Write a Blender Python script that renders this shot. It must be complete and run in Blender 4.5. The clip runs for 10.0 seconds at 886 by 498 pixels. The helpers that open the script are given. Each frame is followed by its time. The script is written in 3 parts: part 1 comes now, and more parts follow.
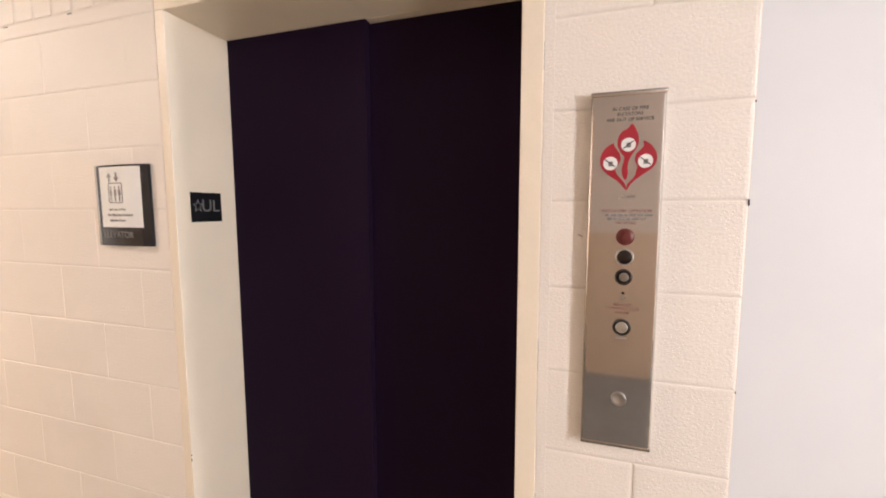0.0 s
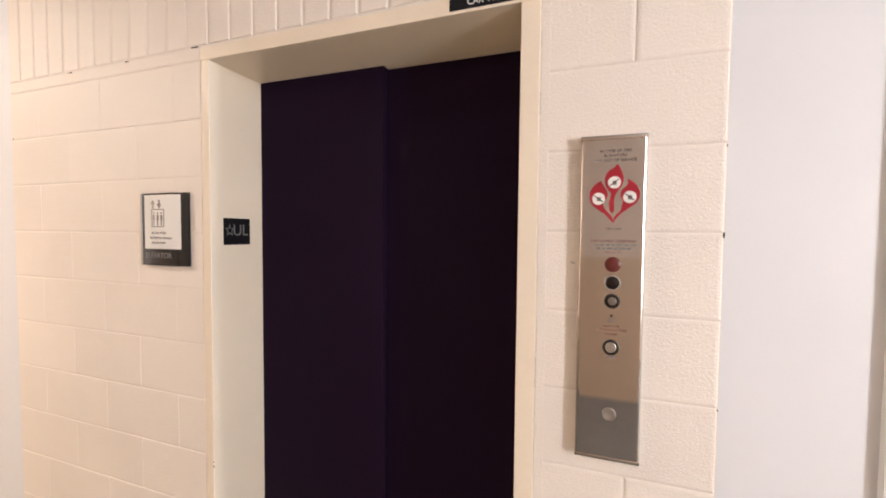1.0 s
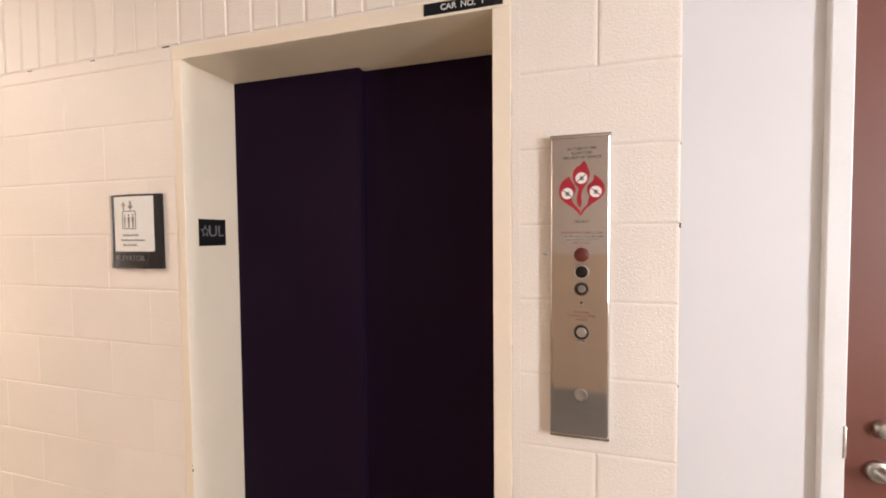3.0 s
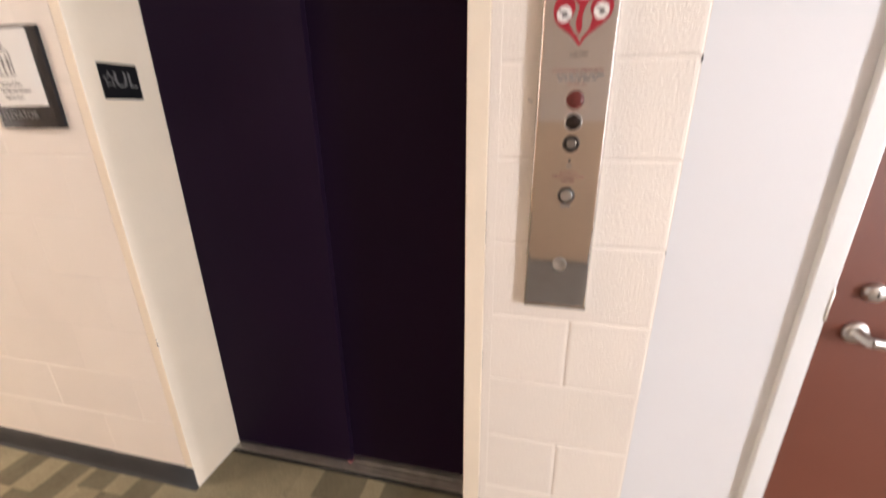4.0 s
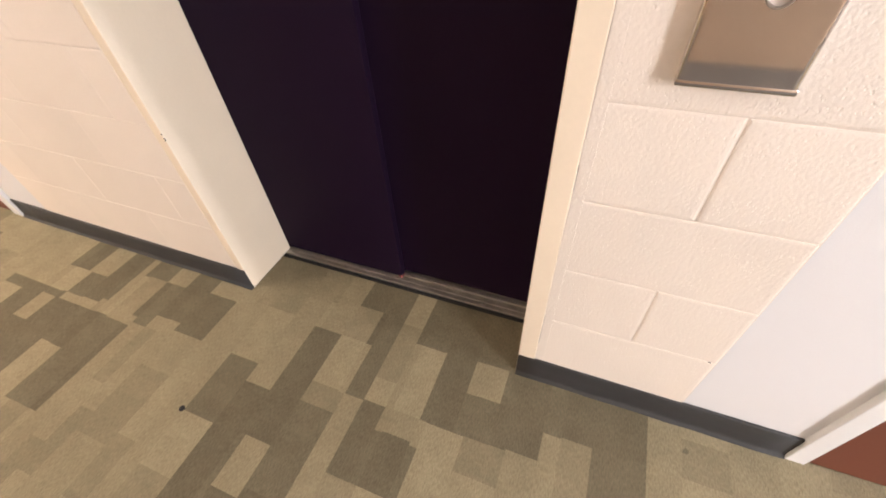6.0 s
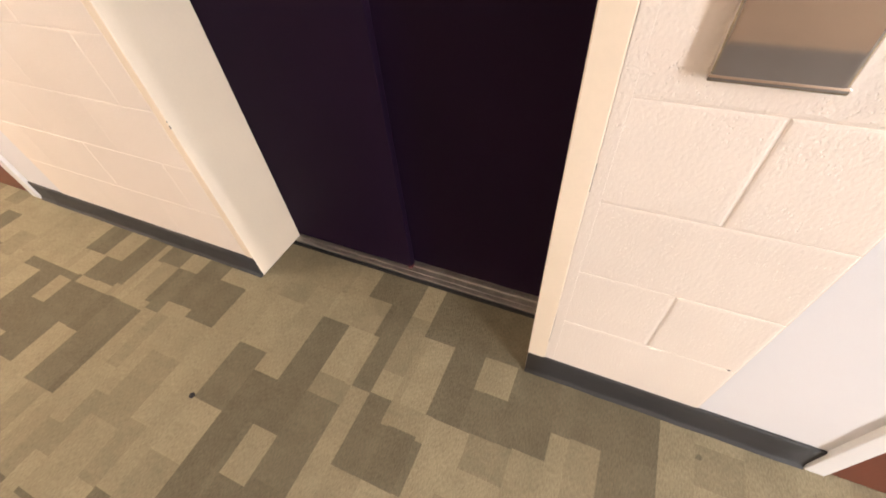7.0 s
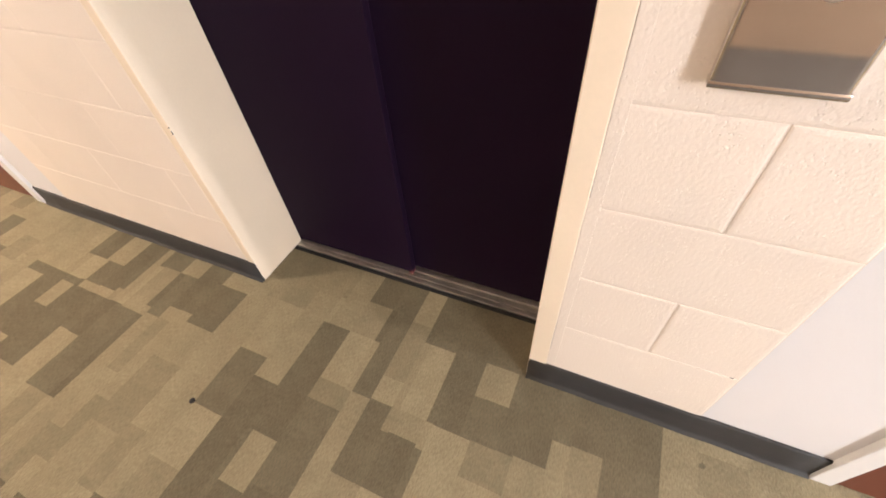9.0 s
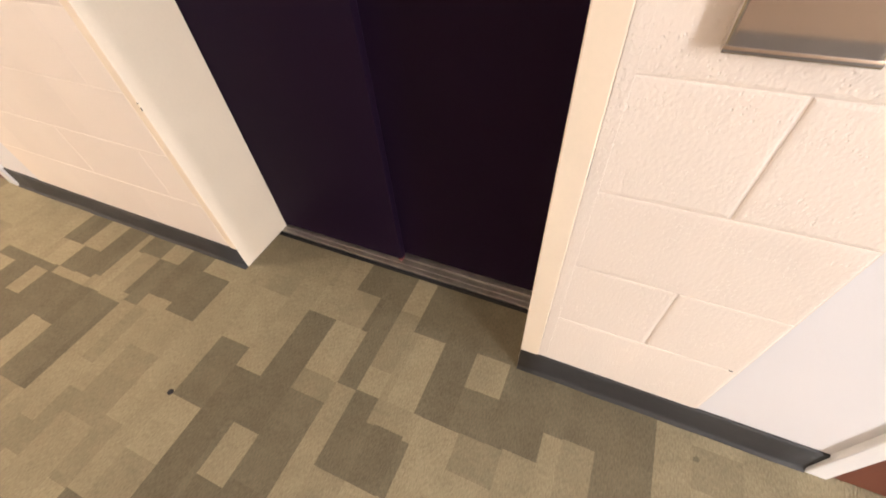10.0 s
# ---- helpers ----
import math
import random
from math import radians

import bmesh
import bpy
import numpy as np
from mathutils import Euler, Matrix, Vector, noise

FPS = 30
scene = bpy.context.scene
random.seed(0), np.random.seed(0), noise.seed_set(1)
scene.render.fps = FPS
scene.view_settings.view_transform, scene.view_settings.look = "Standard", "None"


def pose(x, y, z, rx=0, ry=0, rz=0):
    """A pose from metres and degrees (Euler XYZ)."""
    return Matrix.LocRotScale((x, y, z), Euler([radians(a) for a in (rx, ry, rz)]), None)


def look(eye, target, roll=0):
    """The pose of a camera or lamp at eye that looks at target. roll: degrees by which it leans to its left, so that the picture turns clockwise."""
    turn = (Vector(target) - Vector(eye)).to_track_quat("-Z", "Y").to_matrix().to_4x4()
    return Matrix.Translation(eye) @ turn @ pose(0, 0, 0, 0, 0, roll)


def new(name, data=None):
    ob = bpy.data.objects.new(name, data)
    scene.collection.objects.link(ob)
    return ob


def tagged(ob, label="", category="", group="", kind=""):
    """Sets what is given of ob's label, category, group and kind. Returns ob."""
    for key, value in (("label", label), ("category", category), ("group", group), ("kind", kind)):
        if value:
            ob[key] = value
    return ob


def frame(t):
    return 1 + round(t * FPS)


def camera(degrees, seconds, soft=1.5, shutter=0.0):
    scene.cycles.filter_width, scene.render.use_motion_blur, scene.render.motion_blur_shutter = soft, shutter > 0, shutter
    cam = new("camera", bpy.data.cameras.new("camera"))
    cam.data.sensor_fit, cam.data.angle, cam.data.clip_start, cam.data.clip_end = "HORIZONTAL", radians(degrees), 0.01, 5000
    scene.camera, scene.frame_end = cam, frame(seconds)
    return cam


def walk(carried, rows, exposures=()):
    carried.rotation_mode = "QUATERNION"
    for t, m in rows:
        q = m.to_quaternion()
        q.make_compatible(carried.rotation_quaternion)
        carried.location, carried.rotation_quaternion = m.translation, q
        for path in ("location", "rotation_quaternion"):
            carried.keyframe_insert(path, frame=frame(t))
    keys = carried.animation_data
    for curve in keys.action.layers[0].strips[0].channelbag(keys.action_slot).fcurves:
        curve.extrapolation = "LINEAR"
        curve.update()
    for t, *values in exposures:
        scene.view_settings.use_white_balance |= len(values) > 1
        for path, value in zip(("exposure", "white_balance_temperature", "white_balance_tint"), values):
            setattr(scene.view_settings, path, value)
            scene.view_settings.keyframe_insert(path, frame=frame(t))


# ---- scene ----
cam = camera(96.0, 10.0, 1.8, 0.4)
PATH = [
    (0, (0.667, -0.971, 1.517), (0.071, 0.928, 1.327), -0.1),
    (0.5, (0.696, -1.024, 1.524), (0.055, 0.867, 1.412), 0.1),
    (1, (0.719, -1.066, 1.533), (0.054, 0.818, 1.452), 0.5),
    (1.5, (0.741, -1.097, 1.54), (0.121, 0.804, 1.508), 0.6),
    (2, (0.752, -1.097, 1.543), (0.184, 0.82, 1.512), 0.2),
    (2.2, (0.749, -1.097, 1.541), (0.153, 0.812, 1.489), 0.0),
    (3.3, (0.715, -1.116, 1.51), (0.197, 0.814, 1.418), -0.4),
    (3.5, (0.728, -1.077, 1.519), (0.218, 0.849, 1.351), -0.3),
    (4, (0.716, -0.95, 1.448), (0.288, 0.886, 0.779), -0.6),
    (4.1, (0.693, -0.945, 1.42), (0.29, 0.855, 0.645), -0.6),
    (4.2, (0.697, -0.912, 1.408), (0.286, 0.8, 0.46), -0.9),
    (4.3, (0.706, -0.897, 1.382), (0.273, 0.726, 0.297), -1.4),
    (4.5, (0.682, -0.873, 1.318), (0.277, 0.608, 0.037), -1.9),
    (5, (0.619, -0.734, 1.248), (0.205, 0.556, -0.224), -3.1),
    (5.5, (0.601, -0.659, 1.246), (0.086, 0.626, -0.197), -5.0),
    (5.7, (0.613, -0.676, 1.237), (0.073, 0.632, -0.177), -4.2),
    (6.8, (0.617, -0.622, 1.23), (-0.013, 0.585, -0.235), -5.5),
    (7, (0.61, -0.615, 1.231), (-0.005, 0.583, -0.248), -5.3),
    (7.5, (0.606, -0.619, 1.23), (-0.013, 0.583, -0.244), -5.2),
    (8, (0.607, -0.611, 1.231), (-0.017, 0.59, -0.241), -5.5),
    (8.5, (0.609, -0.61, 1.231), (-0.023, 0.599, -0.23), -5.6),
    (9, (0.614, -0.608, 1.231), (-0.019, 0.599, -0.233), -5.6),
    (9.5, (0.62, -0.605, 1.226), (0.003, 0.602, -0.244), -4.7),
    (10, (0.612, -0.571, 1.188), (0.021, 0.603, -0.32), -4.6),
]
walk(cam, [(t, look(eye, target, roll)) for t, eye, target, roll in PATH],
     exposures=((0.0, -0.56, 6420, 10), (2.0, -0.58, 6420, 10), (3.4, -0.58, 6420, 10), (4.5, -0.38, 6250, 10), (5.5, -0.33, 6350, 10),
                (7.0, -0.27, 6600, 10), (10.0, -0.26, 6620, 10)))

# ================= light =================
WINDOW_POWER = 240.0
world = bpy.data.worlds.new("sky")
scene.world = world
world.use_nodes = True
wn = world.node_tree
sky = wn.nodes.new("ShaderNodeTexSky")
sky.sky_type, sky.sun_disc = "NISHITA", False
sky.sun_elevation, sky.sun_rotation = radians(40), radians(120)
wn.links.new(sky.outputs[0], wn.nodes["Background"].inputs[0])
wn.nodes["Background"].inputs[1].default_value = 0.1


def area(name, m, sx, sy, power, colour):
    lamp = bpy.data.lights.new(name, "AREA")
    lamp.shape, lamp.size, lamp.size_y, lamp.energy, lamp.color = "RECTANGLE", sx, sy, power, colour
    ob = new(name, lamp)
    ob.matrix_world = m
    return ob


END_X, BACK_Y, CEIL_Z, LEFT_X = 4.6, -2.95, 3.2, -6.0
area("daylight_in_window", look((END_X - 0.02, -2.39, 1.70), (0, -0.6, 1.15)), 0.46, 2.2, WINDOW_POWER, (0.96, 0.96, 1.0))
area("daylight_in_sidelight", look((END_X - 0.02, -0.14, 1.70), (0, -0.14, 1.70)), 0.16, 2.2, WINDOW_POWER * 0.35, (0.96, 0.96, 1.0))


# ================= materials =================
def mat(name, colour, rough=0.6, metal=0.0, vary=0.08, vscale=3.0, bump=0.0, bscale=300.0, spec=0.5):
    """A surface with broad stains, fine grain and relief, in metres of the world."""
    m = bpy.data.materials.new(name)
    m.use_nodes = True
    n, l = m.node_tree.nodes, m.node_tree.links
    b = n["Principled BSDF"]
    b.inputs["Roughness"].default_value, b.inputs["Metallic"].default_value = rough, metal
    b.inputs["Specular IOR Level"].default_value = spec
    co = n.new("ShaderNodeNewGeometry")
    big, fine = n.new("ShaderNodeTexNoise"), n.new("ShaderNodeTexNoise")
    big.inputs["Scale"].default_value, big.inputs["Detail"].default_value = vscale, 4
    fine.inputs["Scale"].default_value, fine.inputs["Detail"].default_value = bscale, 3
    for x in (big, fine):
        l.new(co.outputs["Position"], x.inputs["Vector"])
    add = n.new("ShaderNodeMath")
    add.operation = "MULTIPLY_ADD"
    l.new(fine.outputs["Fac"], add.inputs[0])
    add.inputs[1].default_value = 0.35
    l.new(big.outputs["Fac"], add.inputs[2])
    ramp = n.new("ShaderNodeMapRange")
    ramp.inputs["From Min"].default_value, ramp.inputs["From Max"].default_value = 0.35, 1.0
    ramp.inputs["To Min"].default_value, ramp.inputs["To Max"].default_value = 1 - vary, 1 + vary
    l.new(add.outputs[0], ramp.inputs["Value"])
    mul = n.new("ShaderNodeVectorMath")
    mul.operation = "SCALE"
    mul.inputs[0].default_value = colour
    l.new(ramp.outputs["Result"], mul.inputs["Scale"])
    l.new(mul.outputs["Vector"], b.inputs["Base Color"])
    if bump:
        bp = n.new("ShaderNodeBump")
        bp.inputs["Strength"].default_value, bp.inputs["Distance"].default_value = 1.0, bump
        l.new(fine.outputs["Fac"], bp.inputs["Height"])
        l.new(bp.outputs["Normal"], b.inputs["Normal"])
    return m


def block_paint(name, colour):
    """Thick gloss paint over porous concrete block: orange-peel relief and small pits."""
    m = mat(name, colour, 0.5, 0, 0.05, 2.2, 0.0, 160)
    n, l = m.node_tree.nodes, m.node_tree.links
    co = n.new("ShaderNodeNewGeometry")
    peel, pits = n.new("ShaderNodeTexNoise"), n.new("ShaderNodeTexVoronoi")
    mask = n.new("ShaderNodeTexNoise")
    peel.inputs["Scale"].default_value, peel.inputs["Detail"].default_value = 150, 4
    pits.inputs["Scale"].default_value = 150
    mask.inputs["Scale"].default_value = 14
    for x in (peel, pits, mask):
        l.new(co.outputs["Position"], x.inputs["Vector"])
    hole = n.new("ShaderNodeMapRange")
    hole.inputs["From Min"].default_value, hole.inputs["From Max"].default_value = 0.12, 0.3
    hole.inputs["To Min"].default_value, hole.inputs["To Max"].default_value = -0.5, 0.0
    l.new(pits.outputs["Distance"], hole.inputs["Value"])
    where = n.new("ShaderNodeMapRange")
    where.inputs["From Min"].default_value, where.inputs["From Max"].default_value = 0.40, 0.62
    l.new(mask.outputs["Fac"], where.inputs["Value"])
    both = n.new("ShaderNodeMath")
    both.operation = "MULTIPLY"
    l.new(hole.outputs["Result"], both.inputs[0])
    l.new(where.outputs["Result"], both.inputs[1])
    total = n.new("ShaderNodeMath")
    total.operation = "ADD"
    l.new(both.outputs[0], total.inputs[0])
    l.new(peel.outputs["Fac"], total.inputs[1])
    bp = n.new("ShaderNodeBump")
    bp.inputs["Strength"].default_value, bp.inputs["Distance"].default_value = 0.9, 0.0017
    l.new(total.outputs[0], bp.inputs["Height"])
    l.new(bp.outputs["Normal"], n["Principled BSDF"].inputs["Normal"])
    info, rng, sc = n.new("ShaderNodeObjectInfo"), n.new("ShaderNodeMapRange"), n.new("ShaderNodeVectorMath")
    rng.inputs["To Min"].default_value, rng.inputs["To Max"].default_value = 0.98, 1.02
    l.new(info.outputs["Random"], rng.inputs["Value"])
    sc.operation = "SCALE"
    l.new(n["Principled BSDF"].inputs["Base Color"].links[0].from_socket, sc.inputs[0])
    l.new(rng.outputs["Result"], sc.inputs["Scale"])
    l.new(sc.outputs["Vector"], n["Principled BSDF"].inputs["Base Color"])
    return m


def carpet_pile(name, colour):
    """Loop pile in fine ribs, every woven patch a little lighter or darker."""
    m = mat(name, colour, 0.95, 0, 0.10, 5.0, 0.0, 260, 0.1)
    n, l = m.node_tree.nodes, m.node_tree.links
    b = n["Principled BSDF"]
    src = b.inputs["Base Color"].links[0].from_socket
    geo = n.new("ShaderNodeNewGeometry")
    rng = n.new("ShaderNodeMapRange")
    rng.inputs["To Min"].default_value, rng.inputs["To Max"].default_value = 0.93, 1.07
    l.new(geo.outputs["Random Per Island"], rng.inputs["Value"])
    sc = n.new("ShaderNodeVectorMath")
    sc.operation = "SCALE"
    l.new(src, sc.inputs[0])
    l.new(rng.outputs["Result"], sc.inputs["Scale"])
    mp, loops, fleck = n.new("ShaderNodeMapping"), n.new("ShaderNodeTexNoise"), n.new("ShaderNodeTexNoise")
    mp.inputs["Scale"].default_value = (2.4, 0.7, 1.0)
    l.new(geo.outputs["Position"], mp.inputs["Vector"])
    loops.inputs["Scale"].default_value, loops.inputs["Detail"].default_value = 110, 2
    fleck.inputs["Scale"].default_value, fleck.inputs["Detail"].default_value = 16, 3
    l.new(mp.outputs["Vector"], loops.inputs["Vector"])
    l.new(geo.outputs["Position"], fleck.inputs["Vector"])
    h = n.new("ShaderNodeMath")
    h.operation = "MULTIPLY_ADD"
    l.new(fleck.outputs["Fac"], h.inputs[0])
    h.inputs[1].default_value = 0.45
    l.new(loops.outputs["Fac"], h.inputs[2])
    tone = n.new("ShaderNodeMapRange")
    tone.inputs["From Min"].default_value, tone.inputs["From Max"].default_value = 0.48, 0.98
    tone.inputs["To Min"].default_value, tone.inputs["To Max"].default_value = 0.82, 1.18
    l.new(h.outputs[0], tone.inputs["Value"])
    sc2 = n.new("ShaderNodeVectorMath")
    sc2.operation = "SCALE"
    l.new(sc.outputs["Vector"], sc2.inputs[0])
    l.new(tone.outputs["Result"], sc2.inputs["Scale"])
    l.new(sc2.outputs["Vector"], b.inputs["Base Color"])
    bp = n.new("ShaderNodeBump")
    bp.inputs["Strength"].default_value, bp.inputs["Distance"].default_value = 0.8, 0.0045
    l.new(h.outputs[0], bp.inputs["Height"])
    l.new(bp.outputs["Normal"], b.inputs["Normal"])
    return m


def brushed(name, colour, rough=0.3):
    """Steel brushed across: fine streaks in the gloss and relief."""
    m = mat(name, colour, rough, 1.0, 0.04, 6.0, 0.0, 200)
    n, l = m.node_tree.nodes, m.node_tree.links
    co, mp, st = n.new("ShaderNodeNewGeometry"), n.new("ShaderNodeMapping"), n.new("ShaderNodeTexNoise")
    mp.inputs["Scale"].default_value = (8, 8, 2200)
    l.new(co.outputs["Position"], mp.inputs["Vector"])
    l.new(mp.outputs["Vector"], st.inputs["Vector"])
    st.inputs["Scale"].default_value = 2.0
    rr = n.new("ShaderNodeMapRange")
    rr.inputs["To Min"].default_value, rr.inputs["To Max"].default_value = rough - 0.02, rough + 0.03
    l.new(st.outputs["Fac"], rr.inputs["Value"])
    l.new(rr.outputs["Result"], n["Principled BSDF"].inputs["Roughness"])
    n["Principled BSDF"].inputs["Anisotropic"].default_value = 0.0
    return m


def glow(name, colour, power):
    m = bpy.data.materials.new(name)
    m.use_nodes = True
    b = m.node_tree.nodes["Principled BSDF"]
    b.inputs["Emission Color"].default_value, b.inputs["Emission Strength"].default_value = (*colour, 1), power
    return m


PAINT = block_paint("cream block paint", (0.835, 0.751, 0.666))
MORTAR = mat("painted mortar", (0.79, 0.71, 0.63), 0.55, 0, 0.06, 6, 0.0008, 220)
DRYWALL = mat("white wall paint", (0.765, 0.755, 0.765), 0.55, 0, 0.03, 1.6, 0.00025, 350)
FRAME = mat("cream gloss paint", (0.85, 0.735, 0.585), 0.35, 0, 0.05, 4, 0.0003, 120)
WHITE_FRAME = mat("white gloss paint", (0.80, 0.79, 0.78), 0.35, 0, 0.04, 4, 0.0003, 120)
PURPLE = mat("dark purple enamel", (0.0132, 0.0060, 0.0172), 0.5, 0, 0.10, 2.5, 0.0002, 260, 0.05)
BROWN = mat("red-brown door laminate", (0.155, 0.045, 0.026), 0.45, 0, 0.10, 3, 0.0002, 300)
RUBBER = mat("charcoal rubber", (0.035, 0.034, 0.034), 0.68, 0, 0.15, 8, 0.0003, 200)
STEEL = brushed("brushed steel", (0.60, 0.55, 0.51), 0.05)
CHROME = mat("satin chrome", (0.54, 0.51, 0.48), 0.33, 1.0, 0.03, 9, 0, 200)
ALU = mat("worn aluminium", (0.62, 0.58, 0.52), 0.45, 1.0, 0.25, 14, 0.0004, 300)
DARK = mat("black shadow gap", (0.012, 0.010, 0.010), 0.8, 0, 0.2, 9, 0.0004, 200)
BLACK = mat("black plastic", (0.012, 0.0115, 0.013), 0.24, 0, 0.1, 12, 0.0001, 300, 0.3)
CARD = mat("white card", (0.80, 0.78, 0.74), 0.4, 0, 0.03, 9, 0, 200)
RED = mat("red enamel", (0.34, 0.009, 0.022), 0.4, 0, 0.05, 12, 0, 200)
INK = mat("dark print", (0.05, 0.045, 0.045), 0.6, 0, 0.05, 20, 0, 200)
GREY_INK = mat("grey print", (0.20, 0.18, 0.17), 0.6, 0, 0.05, 20, 0, 200)
RED_INK = mat("red print", (0.21, 0.065, 0.06), 0.6, 0, 0.05, 20, 0, 200)
PALE_INK = mat("pale grey print", (0.36, 0.34, 0.32), 0.6, 0, 0.05, 20, 0, 200)
PALE = mat("pale wall paint", (0.58, 0.485, 0.41), 0.6, 0, 0.06, 2, 0.0003, 200)
TACTILE = mat("grey raised letters", (0.17, 0.165, 0.16), 0.4, 0, 0.05, 20, 0, 200)
WOOD = mat("orange wood veneer", (0.34, 0.14, 0.035), 0.4, 0, 0.2, 5, 0.0002, 90)
TAN = mat("tan wall paint", (0.53, 0.39, 0.275), 0.6, 0, 0.06, 2, 0.0003, 200)
# Dark grey by choice, so the unseen ceiling bounces less light into the lift recess.
TILE = mat("ceiling tile", (0.38, 0.37, 0.36), 0.8, 0, 0.04, 6, 0.0006, 260)
CARPET = {"L": carpet_pile("light carpet", (0.290, 0.242, 0.153)), "M": carpet_pile("middle carpet", (0.250, 0.208, 0.132)),
          "D": carpet_pile("dark carpet", (0.160, 0.134, 0.087))}
LAMP = glow("warm lamp panel", (1.0, 0.835, 0.69), 188.0)


# ================= mesh helpers =================
def box(bm, x0, x1, y0, y1, z0, z1, bevel=0.0, segments=2):
    m = Matrix.LocRotScale(((x0 + x1) / 2, (y0 + y1) / 2, (z0 + z1) / 2), None, (x1 - x0, y1 - y0, z1 - z0))
    made = bmesh.ops.create_cube(bm, size=1.0, matrix=m)
    if bevel:
        edges = list({e for v in made["verts"] for e in v.link_edges})
        bmesh.ops.bevel(bm, geom=edges, offset=bevel, segments=segments, affect="EDGES", profile=0.5)
    return bm


def boxed(*a, **k):
    return box(bmesh.new(), *a, **k)


def lathe(profile, centre, steps=32, axis="y"):
    """Turns (radius, distance) pairs round an axis; distances run along -y (towards the room) or +z."""
    bm = bmesh.new()
    rings = []
    for r, d in profile:
        ring = []
        for i in range(steps):
            a = 2 * math.pi * i / steps
            p = (r * math.cos(a), -d, r * math.sin(a)) if axis == "y" else (r * math.cos(a), r * math.sin(a), d)
            ring.append(bm.verts.new(Vector(centre) + Vector(p)))
        rings.append(ring)
    for a, b in zip(rings, rings[1:]):
        for i in range(steps):
            bm.faces.new((a[i], a[(i + 1) % steps], b[(i + 1) % steps], b[i]))
    bm.faces.new(rings[-1])
    bm.faces.new(list(reversed(rings[0])))
    bmesh.ops.recalc_face_normals(bm, faces=bm.faces)
    return bm


def plate(points, y, depth):
    """A flat shape in the x-z plane with its face at y, that thick behind."""
    bm = bmesh.new()
    front = [bm.verts.new((x, y, z)) for x, z in points]
    back = [bm.verts.new((x, y + depth, z)) for x, z in points]
    bm.faces.new(front)
    bm.faces.new(list(reversed(back)))
    for i in range(len(points)):
        j = (i + 1) % len(points)
        bm.faces.new((front[i], back[i], back[j], front[j]))
    bmesh.ops.recalc_face_normals(bm, faces=bm.faces)
    return bm


def mesh_of(name, bm, material, smooth=False):
    me = bpy.data.meshes.new(name)
    bm.to_mesh(me)
    bm.free()
    me.materials.append(material)
    if smooth:
        me.set_sharp_from_angle(angle=radians(35))
        for p in me.polygons:
            p.use_smooth = p.area < 0.0012
    return me


def part(name, bm, material, parent=None, label="", smooth=False):
    ob = new(name, mesh_of(name, bm, material, smooth))
    ob.parent = parent
    return tagged(ob, label)


def thing(name, place, label, category, group="", kind=""):
    ob = new(name)
    ob.location = place
    ob.empty_display_size = 0.1
    bpy.context.view_layer.update()
    return tagged(ob, label, category, group, kind)


def under(root, ob):
    """Parents a mesh that was built in world coordinates."""
    ob.parent = root
    ob.matrix_parent_inverse = root.matrix_world.inverted()
    return ob


def piece(name, bm, material, root, label="", smooth=True):
    return under(root, part(name, bm, material, None, label, smooth))


def lettering(name, text, height, m, material, root, label="", wide=1.0, depth=0.0006):
    cu = bpy.data.curves.new(name, "FONT")
    cu.body, cu.size, cu.align_x, cu.align_y, cu.extrude = text, height / 0.7, "CENTER", "CENTER", depth
    tmp = new(name, cu)
    dg = bpy.context.evaluated_depsgraph_get()
    me = bpy.data.meshes.new_from_object(tmp.evaluated_get(dg))
    bpy.data.objects.remove(tmp)
    me.materials.clear()
    me.materials.append(material)
    me.transform(m @ Matrix.Diagonal((wide, 1, 1, 1)))
    ob = new(name, me)
    tagged(ob, label)
    return under(root, ob)


def structure(name, bm, material, label, category):
    return tagged(part(name, bm, material), label, category, "", "structure")


# ================= structure =================
X0, X1 = -0.533, 0.553          # clear opening of the lift
HEAD = 2.132                    # underside of its frame head
FL, FR, FT = -0.569, 0.604, 2.177
BLOCK_L, BLOCK_R = -1.727, 1.020
RD0, LD0 = 1.308, -2.010        # outer edges of the two door frames

wall_lift = structure("wall_lift", boxed(BLOCK_L, FL, 0.0024, 0.20, 0, CEIL_Z), MORTAR,
                      "cream painted concrete block wall round the lift opening", "wall")
under(wall_lift, part("backing", boxed(FR, BLOCK_R, 0.0024, 0.20, 0, CEIL_Z), MORTAR))
under(wall_lift, part("backing", boxed(FL, FR, 0.004, 0.20, FT, CEIL_Z), MORTAR))


def wall_panel(name, x0, x1, z0=0.0, y=0.0035):
    return structure(name, boxed(x0, x1, y, 0.20, z0, CEIL_Z), DRYWALL, "smooth white painted plaster wall beside the block wall", "wall")


DOOR_W, DOOR_H = 0.93, 2.10
wall_panel("wall_plaster_1", BLOCK_R, RD0 + 0.02)
wall_panel("wall_plaster_2", LD0 - 0.02, BLOCK_L)
wall_panel("wall_plaster_3", RD0 + DOOR_W + 0.08, END_X)
wall_panel("wall_plaster_4", LEFT_X, LD0 - DOOR_W - 0.08)
wall_panel("wall_plaster_5", RD0 + 0.02, RD0 + DOOR_W + 0.08, DOOR_H + 0.03)
wall_panel("wall_plaster_6", LD0 - DOOR_W - 0.08, LD0 - 0.02, DOOR_H + 0.03)
opposite = structure("wall_opposite", boxed(LEFT_X, END_X + 0.2, BACK_Y - 0.15, BACK_Y, 0, 1.32), TAN, "wall across the hall, tan below and pale above", "wall")
